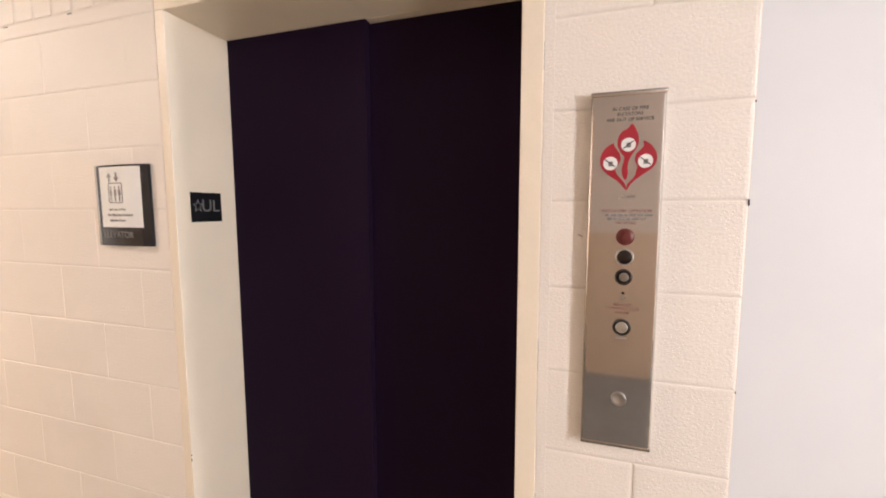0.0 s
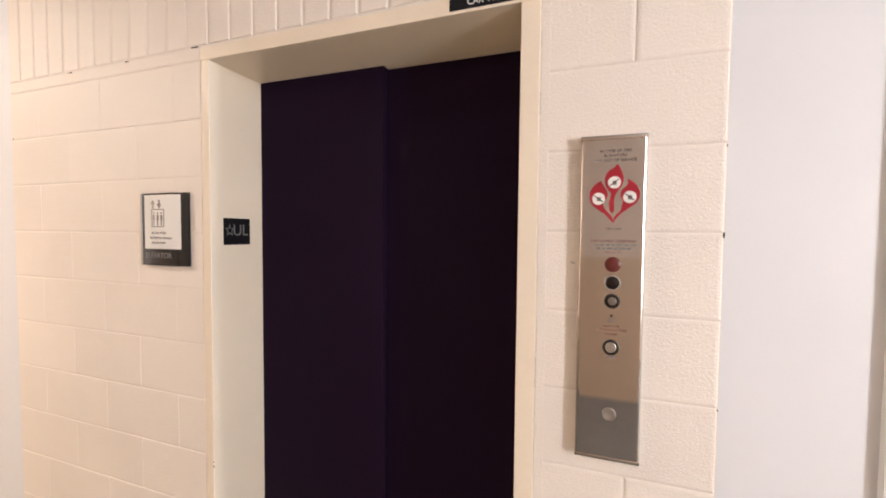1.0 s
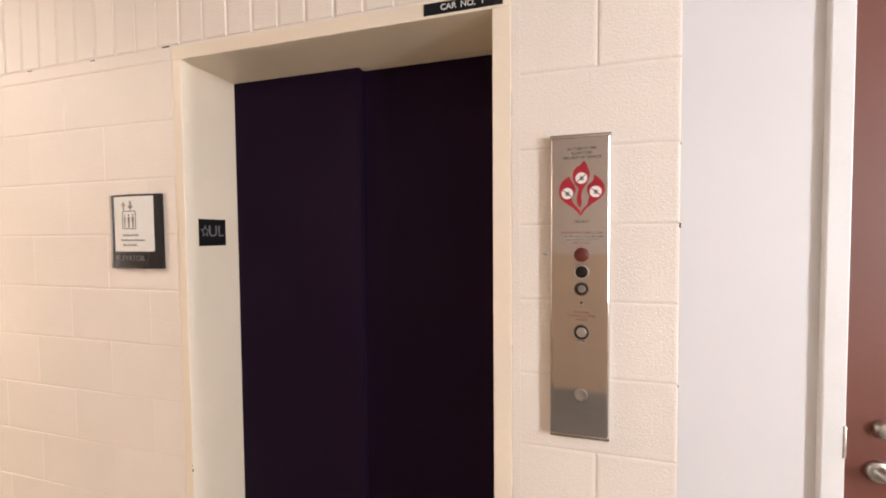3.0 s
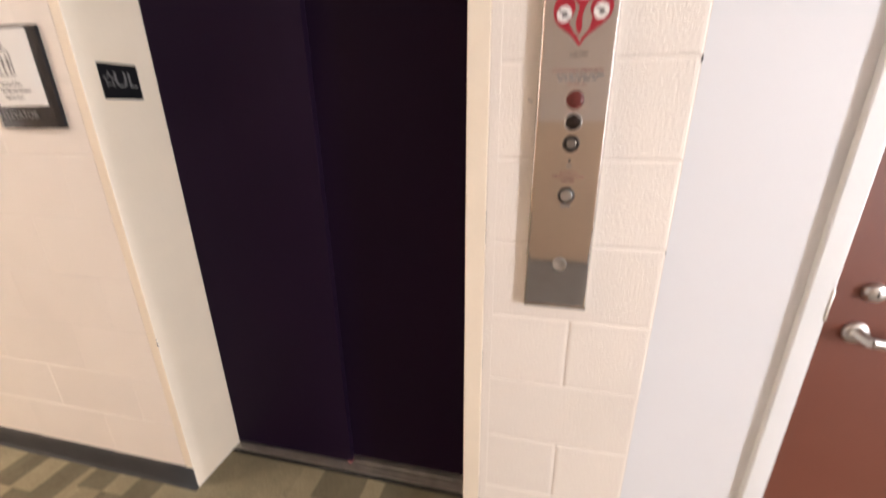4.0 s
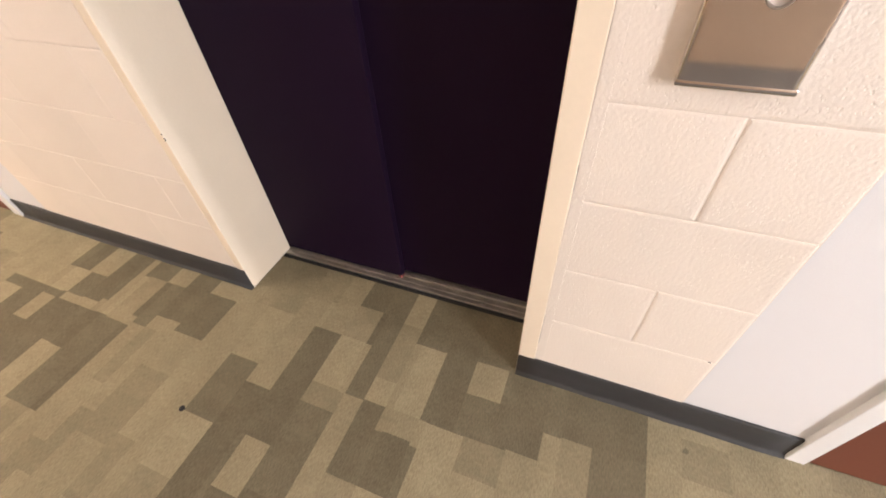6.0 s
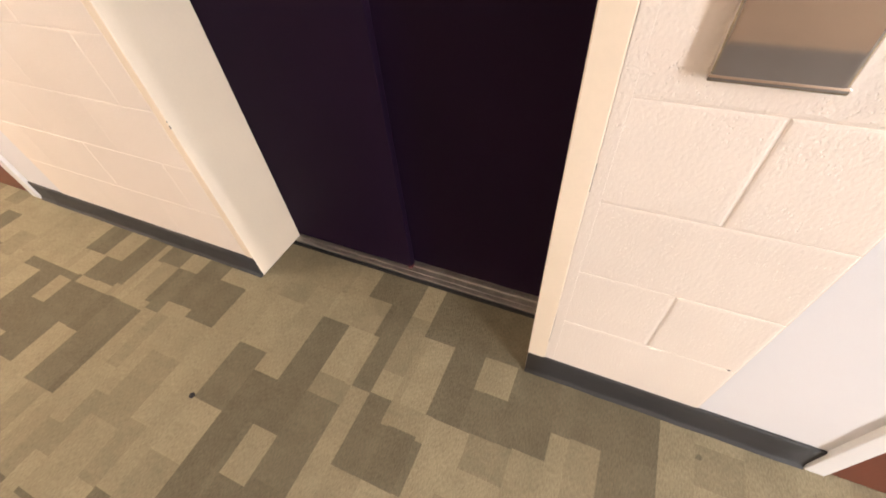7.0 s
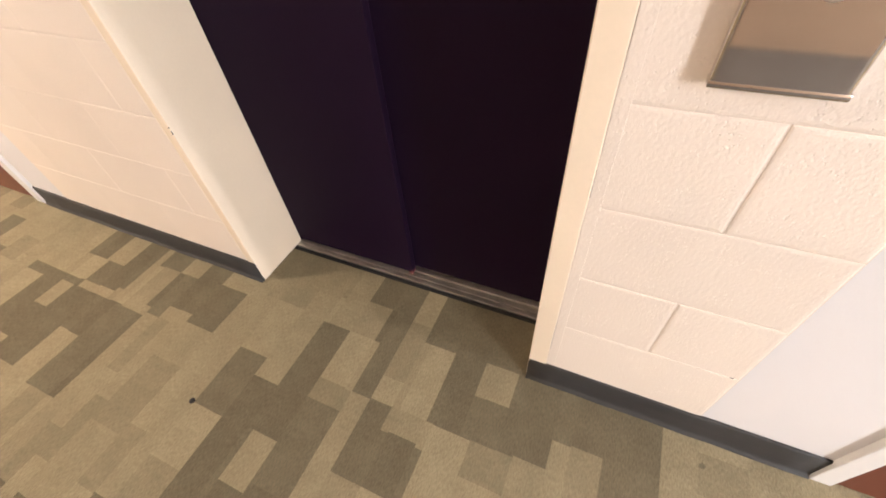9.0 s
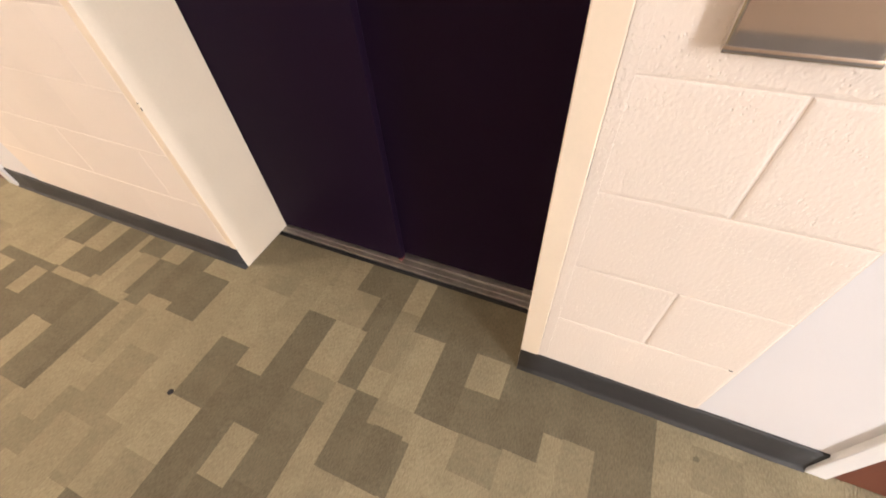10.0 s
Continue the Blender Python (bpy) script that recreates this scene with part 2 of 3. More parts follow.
under(opposite, part("upper_wall", boxed(LEFT_X, END_X + 0.2, BACK_Y - 0.15, BACK_Y, 1.32, CEIL_Z), PALE))
structure("wall_far_end", boxed(LEFT_X - 0.15, LEFT_X, BACK_Y - 0.15, 0.2, 0, CEIL_Z), DRYWALL, "plain white painted end wall of the hall", "wall")
WZ0, WZ1 = 0.50, 2.90
OPENINGS = ((-2.69, -2.09), (-0.27, -0.01))
end = structure("wall_window_end", boxed(END_X, END_X + 0.2, BACK_Y, OPENINGS[0][0], 0, CEIL_Z), DRYWALL, "white painted end wall with two tall windows", "wall")
under(end, part("pier", boxed(END_X, END_X + 0.2, OPENINGS[0][1], OPENINGS[1][0], 0, CEIL_Z), DRYWALL))
under(end, part("pier", boxed(END_X, END_X + 0.2, OPENINGS[1][1], 0.2, 0, CEIL_Z), DRYWALL))
GLASS = bpy.data.materials.new("window glass")
GLASS.use_nodes = True
GLASS.node_tree.nodes["Principled BSDF"].inputs["Transmission Weight"].default_value = 1.0
GLASS.node_tree.nodes["Principled BSDF"].inputs["Roughness"].default_value = 0.0
for i, (wy0, wy1) in enumerate(OPENINGS):
    under(end, part("header", boxed(END_X, END_X + 0.2, wy0, wy1, WZ1, CEIL_Z), DRYWALL))
    under(end, part("sill_wall", boxed(END_X, END_X + 0.2, wy0, wy1, 0, WZ0), DRYWALL))
    win = thing("window_%d" % (i + 1), (END_X + 0.1, (wy0 + wy1) / 2, WZ0), "tall window with a white frame in the end wall", "window", "", "structure")
    fb = bmesh.new()
    box(fb, END_X + 0.06, END_X + 0.12, wy0, wy0 + 0.05, WZ0, WZ1, 0.004)
    box(fb, END_X + 0.06, END_X + 0.12, wy1 - 0.05, wy1, WZ0, WZ1, 0.004)
    box(fb, END_X + 0.06, END_X + 0.12, wy0 + 0.05, wy1 - 0.05, WZ0, WZ0 + 0.05, 0.004)
    box(fb, END_X + 0.06, END_X + 0.12, wy0 + 0.05, wy1 - 0.05, WZ1 - 0.05, WZ1, 0.004)
    piece("window_frame", fb, WHITE_FRAME, win)
    pane = piece("pane", boxed(END_X + 0.085, END_X + 0.091, wy0 + 0.05, wy1 - 0.05, WZ0 + 0.05, WZ1 - 0.05), GLASS, win, "clear glass pane")
    pane.visible_shadow = False
# Unseen ceiling, its dark colour chosen to hold down the fill light.
structure("ceiling", boxed(LEFT_X, END_X, BACK_Y, 0.2, CEIL_Z, CEIL_Z + 0.1), TILE, "unseen ceiling over the hall, dark grey to cut bounced light", "ceiling")
for lx, ly in ((-3.5, -1.6), (-5.0, -1.6)):
    fix = thing("ceiling_light", (lx, ly, CEIL_Z), "long warm ceiling light over the hall", "light", "ceiling lights")
    piece("diffuser", boxed(lx - 0.50, lx + 0.50, ly - 0.12, ly + 0.12, CEIL_Z - 0.012, CEIL_Z - 0.004), LAMP, fix)
    rim = bmesh.new()
    for s in (-1, 1):
        box(rim, lx - 0.53, lx + 0.53, ly + s * 0.135 - 0.015, ly + s * 0.135 + 0.015, CEIL_Z - 0.02, CEIL_Z - 0.0005, 0.002)
        box(rim, lx + s * 0.515 - 0.015, lx + s * 0.515 + 0.015, ly - 0.12, ly + 0.12, CEIL_Z - 0.02, CEIL_Z - 0.0005, 0.002)
    piece("rim", rim, WHITE_FRAME, fix)

# ---- carpet: woven columns of light, middle and dark patches ----
floor_bm = bmesh.new()
TONES = "LMD"


def strip(x0, x1, top, *runs):
    """One woven column: (tone, y at which the run ends), from the lift towards the room."""
    y = top
    for tone, y1 in runs:
        f = floor_bm.faces.new([floor_bm.verts.new(p) for p in ((x0, y1, 0), (x1, y1, 0), (x1, y, 0), (x0, y, 0))])
        f.material_index = TONES.index(tone)
        y = y1


def weave(x0, x1, top, bottom, rng):
    """A column whose runs follow no plan."""
    y = top
    while y > bottom + 0.01:
        y1 = max(bottom, y - rng.choice((0.07, 0.10, 0.15, 0.22, 0.30)))
        strip(x0, x1, y, (rng.choice("LLLMMDD"), y1))
        y = y1


S = 0.186
EDGE = 0.012
strip(-1.86, -1.735, EDGE, ("L", -.20), ("M", -.33), ("L", -.55), ("D", -.75), ("L", -.9))
strip(-1.735, -1.70, EDGE, ("M", -.283), ("L", -.42), ("M", -.60), ("L", -.9))
strip(-1.70, -1.62, EDGE, ("L", -.44), ("L", -.62), ("M", -.9))
strip(-1.62, -1.50, EDGE, ("L", -.285), ("D", -.33), ("L", -.58), ("M", -.75), ("L", -.9))
strip(-1.50, -1.43, EDGE, ("L", -.16), ("L", -.285), ("D", -.57), ("L", -.70), ("M", -.9))
strip(-1.43, -1.385, EDGE, ("D", -.167), ("L", -.285), ("D", -.57), ("L", -.62), ("D", -.72), ("L", -.9))
strip(-1.385, -1.305, EDGE, ("D", -.165), ("L", -.285), ("D", -.316), ("L", -.436), ("D", -.58), ("L", -.62), ("M", -.75), ("L", -.9))
strip(-1.305, -1.285, EDGE, ("L", -.165), ("L", -.28), ("D", -.65), ("L", -.9))
strip(-1.285, -1.19, EDGE, ("L", -.165), ("D", -.28), ("L", -.315), ("D", -.65), ("L", -.74), ("M", -.9))
strip(-1.19, -1.15, EDGE, ("D", -.275), ("L", -.314), ("D", -.65), ("L", -.74), ("M", -.9))
strip(-1.15, -1.10, EDGE, ("D", -.275), ("L", -.314), ("D", -.472), ("L", -.65), ("L", -.9))
strip(-1.10, -1.07, EDGE, ("D", -.255), ("M", -.314), ("D", -.475), ("L", -.65), ("L", -.9))
strip(-1.07, -1.035, EDGE, ("L", -.25), ("L", -.31), ("D", -.475), ("L", -.65), ("L", -.9))
strip(-1.035, -1.005, EDGE, ("D", -.105), ("L", -.26), ("L", -.31), ("D", -.48), ("D", -.67), ("L", -.9))
strip(-1.005, -.91, EDGE, ("D", -.100), ("M", -.25), ("L", -.315), ("D", -.668), ("M", -.82), ("L", -.9))
strip(-.91, -.878, EDGE, ("L", -.100), ("D", -.275), ("M", -.316), ("D", -.667), ("L", -.9))
strip(-.878, -.81, EDGE, ("L", -.099), ("D", -.30), ("L", -.50), ("L", -.70), ("M", -.9))
strip(-.81, -.75, EDGE, ("D", -.242), ("L", -.298), ("M", -.52), ("L", -.72), ("M", -.885), ("D", -.9))
strip(-.75, -.69, EDGE, ("D", -.240), ("L", -.285), ("L", -.60), ("M", -.80), ("L", -.9))
strip(-.69, -.552, EDGE, ("L", -.086), ("D", -.273), ("L", -.42), ("M", -.66), ("L", -.885), ("D", -.9))
strip(-.552, -.475, EDGE, ("L", -.14), ("L", -.38), ("L", -.62), ("M", -.80), ("L", -.9))
strip(-.475, -.41, S, ("M", .05), ("M", -.06), ("L", -.30), ("L", -.50), ("L", -.795), ("D", -.9))
strip(-.533, -.475, S, ("M", .02), ("L", EDGE))
strip(-.41, -.288, S, ("M", .03), ("M", -.06), ("L", -.276), ("D", -.492), ("L", -.66), ("M", -.9))
strip(-.288, -.187, S, ("M", .03), ("L", -.16), ("L", -.272), ("L", -.342), ("D", -.80), ("D", -.9))
strip(-.187, -.165, S, ("M", .04), ("L", -.077), ("D", -.272), ("D", -.485), ("D", -.9))
strip(-.165, -.072, S, ("M", .05), ("L", -.077), ("D", -.272), ("D", -.484), ("L", -.63), ("D", -.70), ("L", -.9))
strip(-.072, .03, S, ("D", .06), ("M", .0), ("M", -.077), ("L", -.264), ("M", -.335), ("D", -.60), ("D", -.78), ("L", -.9))
strip(.03, .054, S, ("D", .058), ("D", -.08), ("L", -.268), ("M", -.335), ("D", -.62), ("L", -.9))
strip(.054, .123, S, ("D", -.05), ("D", -.266), ("L", -.44), ("L", -.9))
strip(.123, .20, S, ("L", .04), ("M", -.10), ("M", -.18), ("L", -.262), ("D", -.338), ("D", -.488), ("M", -.66), ("L", -.9))
strip(.20, .225, S, ("D", -.02), ("L", -.262), ("M", -.335), ("D", -.487), ("M", -.66), ("L", -.9))
strip(.225, .317, S, ("D", .03), ("D", -.02), ("L", -.26), ("L", -.33), ("D", -.487), ("L", -.62), ("M", -.9))
strip(.317, .342, S, ("D", -.10), ("D", -.26), ("L", -.34), ("D", -.485), ("L", -.9))
strip(.342, .425, S, ("D", -.08), ("D", -.262), ("L", -.46), ("L", -.70), ("D", -.9))
strip(.425, .46, S, ("D", -.014), ("L", -.132), ("D", -.262), ("L", -.44), ("M", -.9))
strip(.46, .535, S, ("D", -.013), ("L", -.13), ("D", -.26), ("M", -.36), ("L", -.60), ("M", -.9))
strip(.535, .553, S, ("D", -.10), ("D", -.258), ("M", -.36), ("L", -.9))
strip(.553, .585, EDGE, ("D", -.12), ("D", -.258), ("M", -.36), ("L", -.9))
strip(.585, .677, EDGE, ("D", -.253), ("L", -.45), ("M", -.9))
strip(.677, .73, EDGE, ("D", -.170), ("L", -.35), ("D", -.60), ("L", -.9))
strip(.73, .815, EDGE, ("D", -.166), ("M", -.34), ("D", -.60), ("M", -.9))
strip(.815, .96, EDGE, ("D", -.16), ("D", -.38), ("D", -.62), ("L", -.9))
strip(.96, 1.05, EDGE, ("L", -.18), ("L", -.37), ("M", -.55), ("D", -.9))
strip(1.05, 1.17, EDGE, ("L", -.05), ("M", -.16), ("L", -.37), ("L", -.55), ("M", -.9))
strip(1.17, 1.29, EDGE, ("L", -.14), ("M", -.28), ("L", -.52), ("M", -.9))
strip(1.29, 1.41, EDGE, ("L", -.10), ("L", -.34), ("M", -.48), ("L", -.9))
strip(1.41, 1.53, EDGE, ("M", -.06), ("L", -.30), ("L", -.60), ("D", -.9))
BORDER_Y = -1.06
rng = random.Random(5)
x = -1.86
while x > LEFT_X:
    weave(max(LEFT_X, x - 0.118), x, EDGE, BORDER_Y, rng)
    x -= 0.118
x = -1.86
while x < 1.53:
    weave(x, min(1.53, x + 0.118), -0.9, BORDER_Y, rng)
    x += 0.118
x = 1.53
while x < END_X:
    weave(x, min(END_X, x + 0.118), EDGE, BORDER_Y, rng)
    x += 0.118
floor = structure("floor", floor_bm, CARPET["L"], "patchwork carpet in beige, taupe and brown rectangles", "floor")
floor.data.materials.append(CARPET["M"])
floor.data.materials.append(CARPET["D"])
# Added strip out of view; its grey puts a daylit floor into the steel's reflection.
structure("floor_border", boxed(LEFT_X, END_X, BACK_Y, BORDER_Y, -0.004, 0.0), carpet_pile("grey floor for reflection", (0.192, 0.178, 0.164)), "unseen far floor strip, grey for its reflection in the call station", "floor")
structure("floor_slab", boxed(LEFT_X, END_X, BACK_Y, 0.2, -0.15, -0.006), DARK, "dark slab under the hall carpet", "floor")


# ---- cove base ----
def cove(name, x0, x1):
    bm = bmesh.new()
    prof = [(0.012, 0.0), (-0.0165, 0.0), (-0.0160, 0.0022), (-0.0105, 0.0048), (-0.0068, 0.0115), (-0.0056, 0.020), (-0.005, 0.050), (-0.0045, 0.100), (-0.002, 0.1045), (0.003, 0.105)]
    n = 10
    rows = []
    for i in range(n + 1):
        u = x0 + (x1 - x0) * i / n
        w = 0.0012 * math.sin(i * 2.3 + x0)
        rows.append([bm.verts.new((u, y - (w if y < 0 else 0), z)) for y, z in prof])
    for a, b in zip(rows, rows[1:]):
        for j in range(len(prof) - 1):
            bm.faces.new((a[j], b[j], b[j + 1], a[j + 1]))
    bm.faces.new(rows[0]), bm.faces.new(list(reversed(rows[-1])))
    bmesh.ops.recalc_face_normals(bm, faces=bm.faces)
    ob = structure(name, bm, RUBBER, "charcoal rubber cove base along the foot of the wall", "baseboard")
    for p in ob.data.polygons:
        p.use_smooth = True
    return ob


cove("baseboard", X1 + 0.001, RD0 - 0.001)
cove("baseboard", LD0 + 0.001, X0 - 0.001)

# ---- painted steel frame of the lift ----
lift_frame = thing("elevator_frame", (0, 0, 0), "cream painted steel frame lining the lift opening", "door frame", "", "structure")
piece("jamb", boxed(FL, X0, -0.003, 0.240, 0.0, HEAD, 0.0025), FRAME, lift_frame)
piece("jamb", boxed(X1, FR, -0.003, 0.275, 0.0, HEAD, 0.0025), FRAME, lift_frame)
piece("head", boxed(FL, FR, -0.003, 0.240, HEAD, FT, 0.0025), FRAME, lift_frame)
piece("head", boxed(0.026, FR, 0.240, 0.275, HEAD, FT), FRAME, lift_frame)
piece("caulk", boxed(FR + 0.001, FR + 0.024, -0.0007, 0.02, 0.106, FT, 0.0006), PAINT, lift_frame)
piece("caulk", boxed(FL - 0.006, FL, 0.0005, 0.02, 0.10, FT, 0.002), FRAME, lift_frame)

# ---- sliding doors and sills ----
door = thing("elevator_door", (0, 0.22, 0), "closed dark purple sliding lift door of two staggered panels", "elevator door")
piece("front_panel", boxed(X0 - 0.04, 0.024, 0.242, 0.271, 0.008, HEAD + 0.05, 0.003), PURPLE, door)
piece("rear_panel", boxed(-0.04, X1 + 0.05, 0.277, 0.307, 0.008, HEAD + 0.05, 0.003), PURPLE, door)
piece("release_hole", lathe(((0.008, -0.001), (0.008, 0.0008), (0.006, 0.0008), (0.005, -0.0005)), (0.335, 0.277, 2.000), 20), BLACK, door, "small black key hole")
sill = structure("threshold", boxed(X0 + 0.001, X1 - 0.001, 0.207, 0.365, -0.03, -0.006), ALU, "grooved worn aluminium sill under the lift door", "threshold")
for y0, y1 in ((0.207, 0.226), (0.2285, 0.246), (0.257, 0.276), (0.282, 0.296), (0.302, 0.316), (0.322, 0.365)):
    under(sill, part("rib", boxed(X0 + 0.001, X1 - 0.001, y0, y1, -0.006, 0.004, 0.001, 1), ALU))
structure("carpet_edge", boxed(X0 + 0.001, X1 - 0.001, 0.184, 0.206, -0.03, -0.003, 0.001, 1), DARK, "dark edging between carpet and lift sill", "trim")


under(door, part("guide_shoe", boxed(0.008, 0.026, 0.237, 0.262, 0.004, 0.014, 0.003), RED_INK, None, "worn red guide shoe"))


# ================= side doors =================
def side_door(name, outer, way, handle):
    """A flush door in a painted steel frame; outer: the frame edge nearest the lift, way: +1 or -1 along x."""
    root = thing(name, (outer, 0, 0), "closed red-brown flush door in a white painted steel frame", "door", "", "structure")

    def span(a, b):
        return min(outer + way * a, outer + way * b), max(outer + way * a, outer + way * b)
    w = 0.046 if handle else 0.072
    total = w + DOOR_W + 0.05
    piece("jamb", boxed(*span(0, w), -0.014, 0.11, 0, DOOR_H + 0.05, 0.003), WHITE_FRAME, root)
    piece("jamb", boxed(*span(total - 0.05, total), -0.014, 0.11, 0, DOOR_H + 0.05, 0.003), WHITE_FRAME, root)
    piece("head", boxed(*span(w, total - 0.05), -0.014, 0.11, DOOR_H, DOOR_H + 0.05, 0.003), WHITE_FRAME, root)
    leaf = piece("leaf", boxed(*span(w + 0.003, total - 0.053), -0.004, 0.042, 0.006, DOOR_H - 0.004, 0.002), BROWN, root)
    piece("stop", boxed(*span(w, total - 0.05), 0.045, 0.09, 0, DOOR_H), DARK, root)
    if handle:
        x, y = outer + way * 0.112, -0.004
        bolt = piece("deadbolt", lathe(((0.021, 0.0), (0.021, 0.003), (0.0195, 0.008), (0.017, 0.014), (0.0135, 0.016)), (x + 0.006, y, 1.072)), CHROME, root, "round satin chrome deadbolt")
        under(bolt, part("keyway", boxed(x + 0.0045, x + 0.0075, y - 0.0175, y - 0.015, 1.065, 1.079, 0.0005, 1), BLACK))
        lever = piece("lever_handle", lathe(((0.025, 0.0), (0.025, 0.004), (0.0225, 0.009), (0.015, 0.011), (0.012, 0.016), (0.011, 0.046), (0.009, 0.050)), (x, y, 0.975)), CHROME, root, "satin chrome lever handle")
        arm = bmesh.new()
        rows = []
        for i in range(13):
            u = i / 12
            cx, cy, cz = x + way * (0.004 + 0.112 * u), y - 0.046 + 0.016 * u * u, 0.975 - 0.004 * math.sin(u * 3.0)
            rz, ry = 0.0105 - 0.003 * u, 0.008 - 0.002 * u
            rows.append([arm.verts.new((cx, cy + ry * math.cos(a), cz + rz * math.sin(a))) for a in [k * math.pi / 6 for k in range(12)]])
        for a, b in zip(rows, rows[1:]):
            for k in range(12):
                arm.faces.new((a[k], a[(k + 1) % 12], b[(k + 1) % 12], b[k]))
        arm.faces.new(rows[0]), arm.faces.new(rows[-1])
        bmesh.ops.recalc_face_normals(arm, faces=arm.faces)
        ob = part("arm", arm, CHROME, None, "", True)
        under(lever, ob)
        piece("strike_plate", boxed(*span(w - 0.006, w + 0.0015), -0.0155, -0.006, 1.000, 1.075, 0.002), ALU, root, "worn metal strike plate")
    return root


side_door("door_1", RD0, 1, True)
side_door("door_2", LD0, -1, False)

# ================= lift car behind the doors =================
car = thing("elevator_car", (0, 1.1, 0), "lift car with orange wood panels behind the closed door", "elevator")
CX0, CX1, CY0, CY1, CZ = -1.0, 0.72, 0.395, 1.73, 2.35
piece("platform", boxed(CX0, CX1, CY0 + 0.16, CY1, -0.12, -0.001), CARPET["M"], car, "beige patterned carpet")
for y0, y1 in ((CY0, CY0 + 0.10), (CY0 + 0.106, CY0 + 0.120), (CY0 + 0.126, CY0 + 0.16)):
    piece("car_sill", boxed(CX0, CX1, y0, y1, -0.05, 0.003, 0.001, 1), ALU, car)
piece("kick_plate", boxed(CX0, CX1, CY1, CY1 + 0.02, 0.0, 0.19, 0.002), STEEL, car, "brushed steel kick plate")
for i in range(4):
    w = (CX1 - CX0) / 4
    piece("rear_panel", boxed(CX0 + w * i + 0.002, CX0 + w * (i + 1) - 0.002, CY1, CY1 + 0.02, 0.193, CZ, 0.002), WOOD, car)
piece("side_panel", boxed(CX0 - 0.02, CX0, CY0 + 0.1, CY1, 0, CZ, 0.002), WOOD, car)
piece("side_panel", boxed(CX1, CX1 + 0.02, CY0 + 0.1, CY1, 0, CZ, 0.002), WOOD, car)
piece("canopy", boxed(CX0 - 0.02, CX1 + 0.02, CY0, CY1 + 0.02, CZ, CZ + 0.03, 0.002), WHITE_FRAME, car)
shaft = structure("shaft_wall", boxed(-1.4, 1.3, 2.0, 2.1, -0.3, CEIL_Z), DARK, "dark rear wall of the lift shaft", "wall")
under(shaft, part("shaft_side", boxed(-1.5, -1.4, 0.2, 2.1, -0.3, CEIL_Z), DARK))
under(shaft, part("shaft_side", boxed(1.3, 1.4, 0.2, 2.1, -0.3, CEIL_Z), DARK))
under(shaft, part("shaft_top", boxed(-1.5, 1.4, 0.2, 2.1, CEIL_Z, CEIL_Z + 0.1), DARK))
under(shaft, part("shaft_pit", boxed(-1.5, 1.4, 0.2, 2.1, -0.4, -0.3), DARK))

# ================= call station =================
PX0, PX1, PZ0, PZ1, PY = 0.7085, 0.8545, 0.984, 1.767, -0.022
PC = 0.7855
UP = Matrix(((1, 0, 0, 0), (0, 0, -1, 0), (0, 1, 0, 0), (0, 0, 0, 1)))   # text that stands in the x-z plane and faces the room


def write(name, text, height, x, z, y, material, root, wide=1.0):
    return lettering(name, text, height, Matrix.Translation((x, y, z)) @ UP, material, root, "", wide)


panel = thing("call_station", (PC, 0, PZ0), "tall brushed steel lift call station with a fire notice", "call panel")
face = piece("face_plate", boxed(PX0, PX1, PY, 0.0, PZ0, PZ1 - 0.002, 0.008, 5), STEEL, panel, "brushed stainless steel box")
piece("top_cap", boxed(PX0 - 0.0015, PX1 + 0.0015, PY - 0.0015, 0.0, PZ1 - 0.011, PZ1, 0.003), STEEL, panel)
piece("bottom_cap", boxed(PX0 - 0.0004, PX1 + 0.0004, PY - 0.0004, 0.0, PZ0 - 0.001, PZ0 + 0.009, 0.0022), STEEL, panel)
T = PY - 0.0006
for z, words, h in ((1.7295, "IN CASE OF FIRE", 0.0068), (1.7185, "ELEVATORS", 0.0068), (1.7075, "ARE OUT OF SERVICE", 0.0068)):
    write("notice", words, h, PC, z, T, INK, panel, 0.98)
write("notice", "USE EXIT", 0.0064, PC, 1.5455, T, INK, panel, 0.95)
write("notice", "FIREFIGHTERS' OPERATION", 0.0062, PC, 1.5165, T, RED_INK, panel, 0.92)
for z, w in ((1.5075, 0.082), (1.4995, 0.074)):
    bars = bmesh.new()
    rb, u = random.Random(int(z * 1e4)), PC - w / 2
    while u < PC + w / 2:
        v = u + rb.uniform(0.006, 0.015)
        box(bars, u, v, T - 0.0004, T + 0.0004, z - 0.0022, z + 0.0022)
        u = v + 0.0025
    piece("small_print", bars, GREY_INK, panel)
write("notice", "FIRE RECALL", 0.0055, PC, 1.4905, T, RED_INK, panel, 0.95)
for z, words in ((1.3125, "ELEVATOR"), (1.3035, "COMMUNICATIONS"), (1.2945, "FAILURE")):
    write("notice", words, 0.0056, PC, z, T, RED_INK, panel, 0.92)
piece("small_print", boxed(PC - 0.011, PC + 0.011, T - 0.0004, T + 0.0004, 1.2365, 1.2405), GREY_INK, panel)
piece("small_print", boxed(PC - 0.006, PC + 0.006, T - 0.0004, T + 0.0004, 1.3255, 1.3285), GREY_INK, panel)


def smooth_loop(points, n=4):
    """A closed curve through a few points."""
    out = []
    k = len(points)
    for i in range(k):
        p0, p1, p2, p3 = (Vector(points[(i + j - 1) % k]) for j in range(4))
        for s in range(n):
            t = s / n
            out.append(0.5 * (2 * p1 + (p2 - p0) * t + (2 * p0 - 5 * p1 + 4 * p2 - p3) * t * t + (3 * p1 - p0 - 3 * p2 + p3) * t ** 3))
    return out


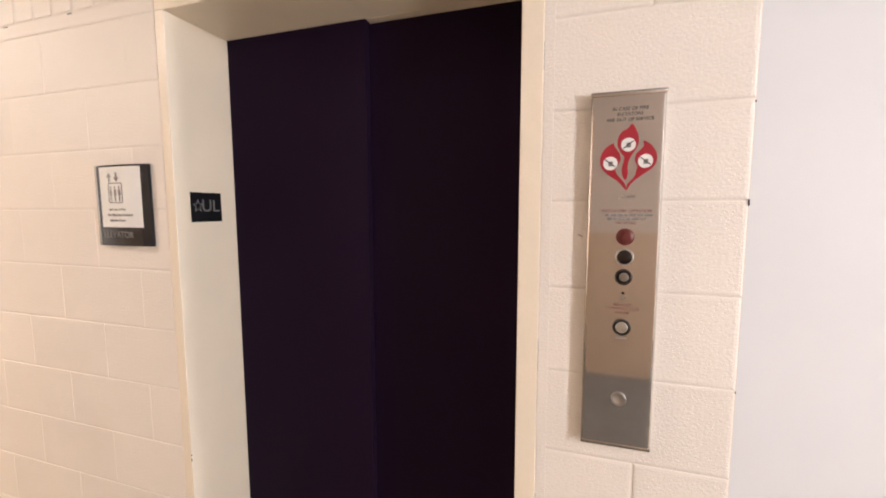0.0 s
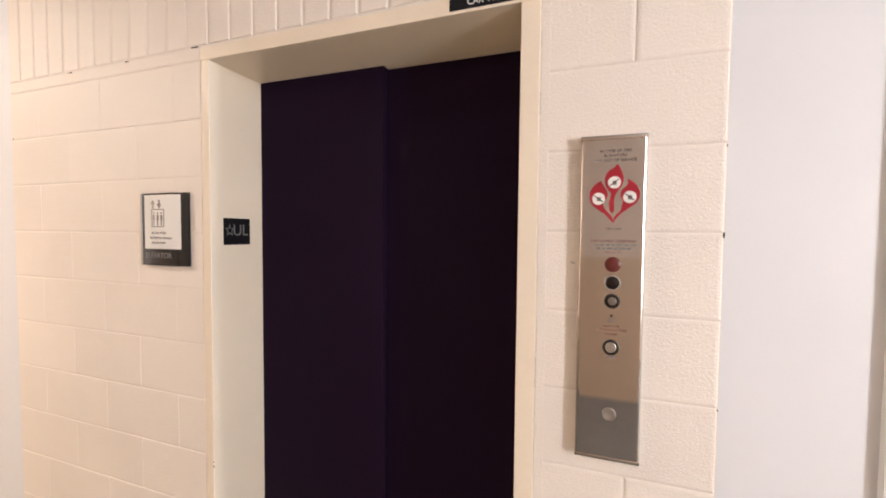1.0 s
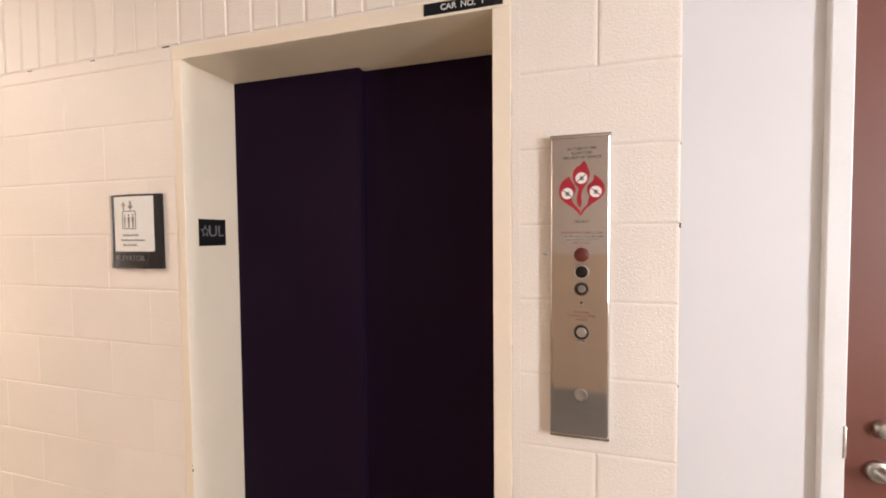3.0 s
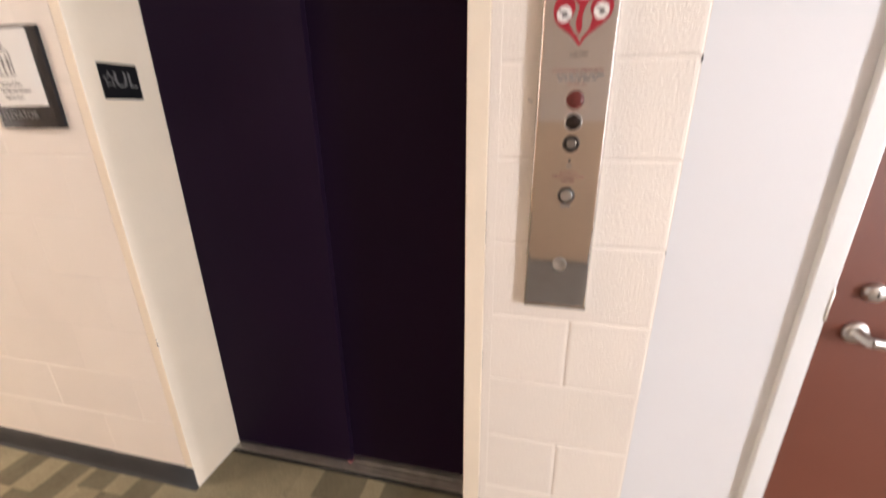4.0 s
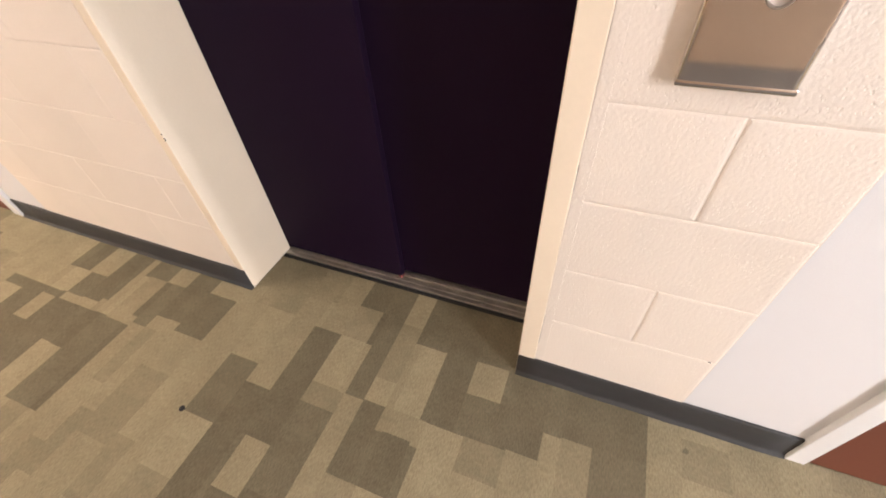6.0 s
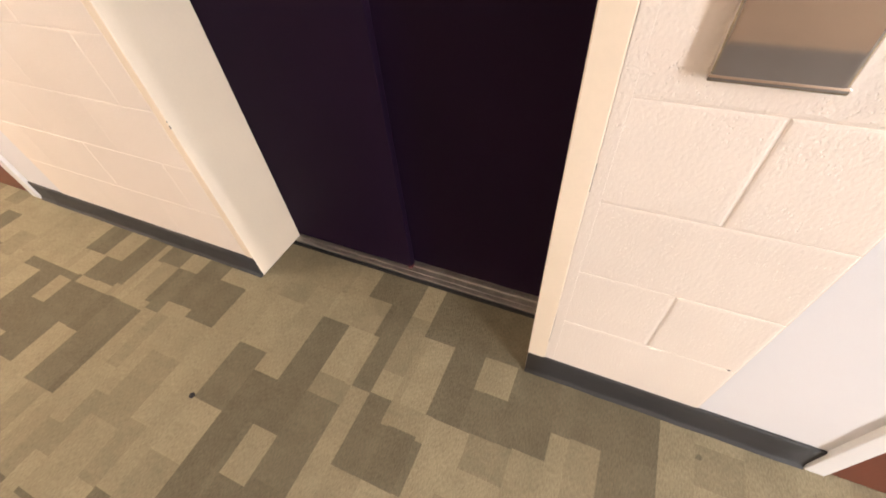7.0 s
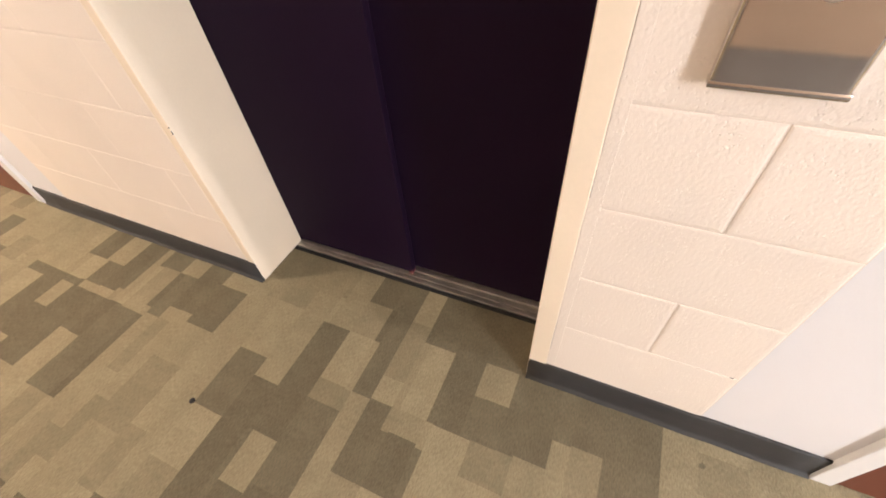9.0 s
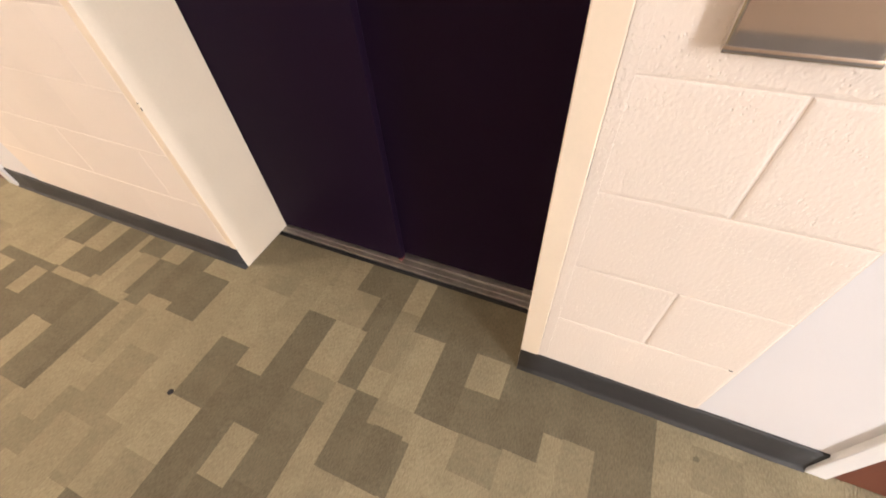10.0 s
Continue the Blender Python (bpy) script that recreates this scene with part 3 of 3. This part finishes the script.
def flame(points):
    """A tongue of the fire sign: millimetres from the foot of the sign."""
    return plate([(PC - 0.001 + x / 1000, 1.5605 + z / 1000) for x, z in smooth_loop(points)], T - 0.0004, 0.0008)


piece("fire_sign", flame([(7, 137), (17, 117), (20, 104), (17, 89), (9, 76), (2, 62), (0, 48), (1, 33), (-3, 22), (-9, 30), (-11, 44), (-8, 60), (-7, 70), (-15, 80), (-21, 95), (-20, 110), (-13, 122), (-2, 129)]), RED, panel, "red flame sign")
piece("fire_sign", flame([(-29, 99), (-44, 90), (-53, 74), (-54, 58), (-48, 43), (-35, 31), (-18, 19), (-1, 0), (-4, 14), (-14, 26), (-22, 38), (-23, 47), (-16, 58), (-14, 70), (-20, 83), (-27, 93)]), RED, panel, "red flame sign")
piece("fire_sign", flame([(29, 102), (44, 92), (54, 76), (55, 60), (48, 46), (34, 35), (18, 23), (7, 12), (0, 0), (2, 14), (14, 28), (17, 40), (19, 50), (14, 62), (16, 76), (23, 83), (30, 92)]), RED, panel, "red flame sign")
for x, z, tilt in ((0, 95, 40), (-34, 57, -38), (34, 60, -38)):
    cx, cz = PC - 0.001 + x / 1000, 1.5605 + z / 1000
    disc = piece("white_disc", lathe(((0.0143, 0.0), (0.0143, 0.0004)), (cx, T - 0.0005, cz), 28), CARD, panel)
    slash = boxed(-0.0130, 0.0130, -0.0003, 0.0003, -0.0011, 0.0011)
    bmesh.ops.transform(slash, matrix=Matrix.Translation((cx, T - 0.0011, cz)) @ Matrix.Rotation(radians(-tilt), 4, "Y"), verts=slash.verts)
    under(disc, part("slash", slash, INK))
    mark = boxed(-0.004, 0.005, -0.0003, 0.0003, -0.006, 0.004)
    bmesh.ops.transform(mark, matrix=Matrix.Translation((cx, T - 0.0008, cz)), verts=mark.verts)
    under(disc, part("mark", mark, GREY_INK))

AMBER = mat("dull red lens", (0.12, 0.022, 0.018), 0.25, 0, 0.1, 30, 0, 200)
DARK_STEEL = mat("darkened steel", (0.10, 0.09, 0.085), 0.35, 1.0, 0.1, 30, 0, 200)
WORN_STEEL = mat("dull worn steel", (0.30, 0.27, 0.24), 0.4, 1.0, 0.1, 30, 0, 200)
SMOKE = mat("dark smoked lens", (0.010, 0.004, 0.003), 0.12, 0, 0.1, 30, 0, 200)


def ring(r, wall, rise):
    return ((r, 0.0), (r, rise), (r - 0.001, rise + 0.001), (r - wall, rise + 0.001), (r - wall, 0.0004))


def fitting(z, name, r, inner, lens, label, rise=0.003, rim=None):
    base = piece(name, lathe(ring(r, 0.0028, rise), (PC, PY, z)), rim or CHROME, panel, label)
    under(base, part("insert", lathe(inner, (PC, PY, z)), lens, None, "", True))
    return base


fitting(1.461, "key_switch", 0.0182, ((0.0155, 0.0), (0.0155, 0.003), (0.0135, 0.0045), (0.008, 0.005), (0.0075, 0.0065), (0.004, 0.007)), AMBER, "dull red fire key switch", 0.002, AMBER)
fitting(1.4172, "indicator", 0.0182, ((0.0155, 0.0), (0.0155, 0.002), (0.012, 0.0036), (0.005, 0.0045)), SMOKE, "dark round indicator lens", 0.004)
key = fitting(1.3735, "key_switch", 0.0178, ((0.0150, 0.0), (0.0150, 0.0015)), SMOKE, "steel key switch in a dark ring", 0.0015, DARK_STEEL)
under(key, part("barrel", lathe(((0.0095, 0.0), (0.0095, 0.0055), (0.0085, 0.0062), (0.004, 0.0062), (0.0038, 0.0035)), (PC + 0.0005, PY, 1.3735)), WORN_STEEL, None, "", True))
piece("lamp", lathe(((0.0028, 0.0), (0.0028, 0.001), (0.0015, 0.0016)), (PC, PY, 1.338), 16), BLACK, panel, "tiny dark signal lamp")
key = fitting(1.262, "key_switch", 0.0185, ((0.0155, 0.0), (0.0155, 0.0008)), SMOKE, "steel key switch in a dark bright-edged ring", 0.0035, DARK_STEEL)
under(key, part("barrel", lathe(((0.0125, 0.0), (0.0125, 0.0050), (0.0112, 0.0060), (0.005, 0.0060), (0.0048, 0.004)), (PC, PY, 1.262)), CHROME, None, "", True))
fitting(1.0985, "call_button", 0.0158, ((0.0128, 0.0), (0.0128, 0.0030), (0.0118, 0.0038), (0.006, 0.0024), (0.002, 0.0020)), CHROME, "round unlit steel call button", 0.0038)

panel.location, panel.scale = (0.786, 0, 0.9755), (1.0155, 1, 1.0155)

# ================= signs =================
sign = thing("elevator_sign", (-0.745, 0, 1.40), "black elevator sign with a white card, slightly bowed", "sign")
SX0, SX1, SZ0, SZ1 = -0.871, -0.633, 1.402, 1.671


def bowed(x0, x1, z0, z1, lift, thick, n=14):
    """A plate that bulges towards the room, with square ends."""
    bm = bmesh.new()

    def y_at(x):
        u = (x - (SX0 + SX1) / 2) / ((SX1 - SX0) / 2)
        return -0.010 - 0.011 * (1 - u * u) - lift
    front, back = [], []
    for i in range(n + 1):
        x = x0 + (x1 - x0) * i / n
        front.append([bm.verts.new((x, y_at(x), z)) for z in (z0, z1)])
        back.append([bm.verts.new((x, min(0.0, y_at(x) + thick), z)) for z in (z0, z1)])
    for i in range(n):
        bm.faces.new((front[i][0], front[i + 1][0], front[i + 1][1], front[i][1]))
        bm.faces.new((back[i][0], back[i][1], back[i + 1][1], back[i + 1][0]))
        for k in (0, 1):
            bm.faces.new((front[i][k], back[i][k], back[i + 1][k], front[i + 1][k]))
    for i in (0, n):
        bm.faces.new((front[i][0], front[i][1], back[i][1], back[i][0]))
    bmesh.ops.recalc_face_normals(bm, faces=bm.faces)
    return bm, y_at


bm, bow = bowed(SX0, SX1, SZ0, SZ1, 0.0, 0.05)
piece("plate", bm, BLACK, sign, "glossy black curved plate")
bm, _ = bowed(-0.853, -0.662, 1.464, 1.664, 0.0008, 0.0006)
piece("card", bm, CARD, sign, "white printed card")
# Added chrome strip: stands in for the reflection along the plate's bowed left side.
piece("edge_glint", boxed(SX0 - 0.007, SX0, -0.013, 0.0, SZ0, SZ1, 0.001, 1), CHROME, sign, "bright strip added as the glint on the plate edge")


def on_card(name, x0, x1, z0, z1, ink):
    bm, _ = bowed(x0, x1, z0, z1, 0.0016, 0.0006, 4)
    return piece(name, bm, ink, sign)


def arrow(x, z, up):
    pts = [(-0.004, -0.016), (0.004, -0.016), (0.004, 0.0), (0.012, 0.0), (0, 0.016), (-0.012, 0.0), (-0.004, 0.0)]
    return plate([(x + a, z + (b if up else -b)) for a, b in pts], bow(x) - 0.0015, 0.0006)


piece("arrow", arrow(-0.798, 1.630, True), PALE_INK, sign)
piece("arrow", arrow(-0.763, 1.630, False), GREY_INK, sign)
LX0, LX1, LZ0, LZ1, LW = -0.806, -0.738, 1.545, 1.612, 0.0032
for x0, x1, z0, z1 in ((LX0, LX0 + LW, LZ0 + 0.006, LZ1 - 0.006), (LX1 - LW, LX1, LZ0 + 0.006, LZ1 - 0.006),
                       (LX0 + 0.006, LX1 - 0.006, LZ1 - LW, LZ1), (LX0 + 0.006, LX1 - 0.006, LZ0, LZ0 + LW)):
    on_card("pictogram", x0, x1, z0, z1, GREY_INK)
for cx, sx in ((LX0, 1), (LX1, -1)):
    for cz, sz in ((LZ0, 1), (LZ1, -1)):
        arc = [(cx + sx * (0.006 - q * math.cos(k * math.pi / 8)), cz + sz * (0.006 - q * math.sin(k * math.pi / 8))) for q, ks in ((0.006, range(5)), (0.006 - LW, range(4, -1, -1))) for k in ks]
        piece("pictogram", plate(arc, bow(cx) - 0.0015, 0.0006), GREY_INK, sign)
for x, tone in ((-0.793, PALE_INK), (-0.772, GREY_INK), (-0.752, GREY_INK)):
    on_card("pictogram", x - 0.0052, x + 0.0052, 1.570, 1.590, tone)
    on_card("pictogram", x - 0.0030, x + 0.0030, 1.551, 1.570, tone)
    on_card("pictogram", x - 0.0028, x + 0.0028, 1.593, 1.600, tone)
for z, words, lx in ((1.5235, "In Case of Fire", -0.766), (1.5055, "Do Not Use Elevators", -0.755), (1.4875, "Use the Stairs", -0.768)):
    write("notice", words, 0.0088, lx, z, bow(lx) - 0.0012, GREY_INK, sign, 1.0)
write("raised_letters", "ELEVATOR", 0.020, -0.771, 1.4385, bow(-0.770) - 0.0008, TACTILE, sign, 1.0)

level = thing("floor_sign", (X0, 0.11, 1.48), "small black tactile plate with a star and UL", "sign")
piece("plate", boxed(X0, X0 + 0.003, 0.050, 0.172, 1.481, 1.581, 0.001), BLACK, level)
SIDE = Matrix(((0, 0, 1, X0 + 0.0036), (1, 0, 0, 0), (0, 1, 0, 0), (0, 0, 0, 1)))
lettering("raised_letters", "UL", 0.042, SIDE @ Matrix.Translation((0.1255, 1.5345, 0)), TACTILE, level, "", 1.0)
star = bmesh.new()
outer = [Vector((0.076 + 0.021 * math.sin(k * math.pi / 5) * (1 if k % 2 == 0 else 0.45), 1.535 + 0.024 * math.cos(k * math.pi / 5) * (1 if k % 2 == 0 else 0.45))) for k in range(10)]
inner = [Vector((0.076, 1.535)) + (p - Vector((0.076, 1.535))) * 0.72 for p in outer]
for k in range(10):
    j = (k + 1) % 10
    star.faces.new([star.verts.new((X0 + 0.0042, p.x, p.y)) for p in (outer[k], outer[j], inner[j], inner[k])])
ex = bmesh.ops.extrude_face_region(star, geom=list(star.faces))
bmesh.ops.translate(star, verts=[v for v in ex["geom"] if isinstance(v, bmesh.types.BMVert)], vec=(-0.0012, 0, 0))
piece("star", star, TACTILE, level, "raised grey star outline", False)

number = thing("car_sign", (0.47, 0, 2.139), "narrow black plate with white lettering over the lift", "sign")
piece("plate", boxed(0.357, 0.583, -0.0055, -0.003, 2.1395, 2.1725, 0.0006), BLACK, number)
for words, lx in (("CAR", 0.4305), ("NO.", 0.4865), ("1", 0.5275)):
    write("letters", words, 0.0165, lx, 2.156, -0.006, CARD, number, 1.0)

# ================= marks on the carpet =================
plug = tagged(part("carpet_plug", lathe(((0.0095, -0.001), (0.0095, 0.0015), (0.007, 0.003), (0.003, 0.0035)), (0, 0, 0), 18, "z"), DARK, None, "", True),
              "small dark round plug lying in the carpet", "plug")
plug.location = (-0.419, -0.491, 0.0)

# ================= pieces of the block wall =================
BED0, COURSE, DROP = 0.1165, 0.2032, 0.014   # the beds left of the lift lie a little lower
rng = random.Random(11)
SHARED = {}


def block_mesh(w, h, gap, chamfer, depth, head, variant):
    """A block face with hand-painted, slightly wandering edges; head: how open its upright joints are, 1 like the beds, 0 filled with paint."""
    key_ = (round(w, 4), round(h, 4), gap, chamfer, depth, head, variant)
    if key_ not in SHARED:
        bm = bmesh.new()
        rb = random.Random(int(w * 1e4) + int(h * 1e4) + variant)
        a, b, ca = w / 2 - gap * head, h / 2 - gap, chamfer * head
        n = 7 if w > 0.15 else 1
        path = [(-1 + 2 * i / n, -1) for i in range(n)] + [(1, -1), (1, 1)] + [(1 - 2 * i / n, 1) for i in range(1, n)] + [(-1, 1)]
        wander = [rb.uniform(0, 0.0016) for _ in path]
        levels = [(a, b, 0.010, 0), (a, b, depth, 0), (a - ca * 0.35, b - chamfer * 0.35, depth * 0.35, 0.6), (a - ca, b - chamfer, 0.0, 1.0)]
        loops = [[bm.verts.new((u * p, y, v * (q - k * wander[i]))) for i, (u, v) in enumerate(path)] for p, q, y, k in levels]
        for lo, hi in zip(loops, loops[1:]):
            for i in range(len(path)):
                j = (i + 1) % len(path)
                bm.faces.new((lo[i], lo[j], hi[j], hi[i]))
        bm.faces.new(loops[-1])
        bmesh.ops.recalc_face_normals(bm, faces=bm.faces)
        SHARED[key_] = mesh_of("block", bm, PAINT)
    return SHARED[key_]


def block(x0, x1, z0, z1, gap=0.0014, chamfer=0.0060, depth=0.0016, head=1.5):
    ob = new("block", block_mesh(x1 - x0, z1 - z0, gap, chamfer, depth, head, rng.randrange(4)))
    ob.location = ((x0 + x1) / 2, rng.uniform(-0.0004, 0.0004), (z0 + z1) / 2)
    return under(wall_lift, ob)


def course(x0, x1, z0, z1, joints, **k):
    cuts = [x0] + [j for j in joints if x0 + 0.03 < j < x1 - 0.03] + [x1]
    for a, b in zip(cuts, cuts[1:]):
        block(a, b, z0, z1, **k)


for c in range(10):
    z0, z1 = (BED0 + COURSE * c if c else 0.0), BED0 + COURSE * (c + 1)
    first = -1.320 if c % 2 == 0 else -1.524
    course(BLOCK_L, FL - 0.006, max(0.0, z0 - DROP), z1 - DROP, [first + 0.4064 * i for i in range(4)], gap=0.0012, chamfer=0.0050, depth=0.0012, head=0.14)
    course(FR + 0.006, BLOCK_R, z0, z1, [] if c % 2 == 0 else [0.8255])
course(BLOCK_L, FL - 0.006, BED0 + COURSE * 10 - DROP, 2.183, [], depth=0.002)
course(FR + 0.006, 0.668, BED0 + COURSE * 10, 2.183, [], depth=0.002)
course(0.668, BLOCK_R, BED0 + COURSE * 10, BED0 + COURSE * 11, [])
course(0.668, BLOCK_R, BED0 + COURSE * 11, BED0 + COURSE * 12, [0.8255])
course(0.668, BLOCK_R, BED0 + COURSE * 12, BED0 + COURSE * 13, [])
course(FL, FR, 2.178, 2.1835, [], gap=0.0002, chamfer=0.001, depth=0.001)
u = -0.536 - 0.1005 * 12
while u < 0.66:
    a, b = max(BLOCK_L, u), min(0.668, u + 0.1005)
    if b - a > 0.02:
        block(a, b, 2.1835, 2.59, gap=0.0028, chamfer=0.003, depth=0.007)
        block(a, b, 2.59, 2.99, gap=0.0028, chamfer=0.003, depth=0.007)
    u += 0.1005
for x, z, w, h in ((1.0188, 1.533, 0.0013, 0.0065), (1.0185, 1.128, 0.0012, 0.002), (1.0185, 1.735, 0.0012, 0.002), (1.003, 0.3215, 0.004, 0.0012), (0.63, 2.151, 0.008, 0.002), (-1.30, 2.181, 0.012, 0.0016), (-0.955, 2.18, 0.010, 0.0018), (-0.60, 2.184, 0.016, 0.0018), (-1.715, 1.94, 0.0025, 0.004)):
    chip = part("chip", boxed(x - w, x + w, -0.0006, 0.004, z - h, z + h, 0.0008, 1), DARK)
    under(wall_lift, chip)
# ---- worn edges and cracked paint of the lift frame ----
for x, z, w, h in ((X0, 0.675, 0.0012, 0.005), (X0, 0.692, 0.0010, 0.002), (X0, 0.012, 0.002, 0.004)):
    under(lift_frame, part("chip", boxed(x - w, x + w, -0.0042, -0.002, z - h, z + h, 0.0004, 1), DARK))
crack = bmesh.new()
rb = random.Random(3)
z, x = 0.11, FR + 0.0015
while z < FT:
    z1 = z + rb.uniform(0.02, 0.09)
    if rb.random() < 0.4:
        x = FR + 0.0015 + rb.uniform(-0.001, 0.001)
        box(crack, x - 0.0005, x + 0.0005, -0.0004, 0.002, z, z1)
    z = z1
under(lift_frame, part("cracked_caulk", crack, GREY_INK))
# ---- small stains on the carpet ----
for x, y, r, n in ((0.715, -0.055, 0.016, 7), (1.21, -0.17, 0.020, 9), (1.06, -0.085, 0.012, 7)):
    rb = random.Random(n)
    stain = bmesh.new()
    stain.faces.new([stain.verts.new((x + r * rb.uniform(0.5, 1.1) * math.cos(k * 6.283 / 14), y + r * rb.uniform(0.5, 1.1) * math.sin(k * 6.283 / 14), 0.0008)) for k in range(14)])
    under(floor, part("stain", stain, CARPET["D"]))
# ---- grey scuff on the block beside the call station ----
scuff = boxed(-0.006, 0.006, -0.0004, 0.003, -0.0014, 0.0014, 0.0006, 1)
bmesh.ops.transform(scuff, matrix=Matrix.Translation((0.694, -0.0004, 1.460)) @ Matrix.Rotation(radians(25), 4, "Y"), verts=scuff.verts)
under(wall_lift, part("scuff", scuff, PALE_INK))
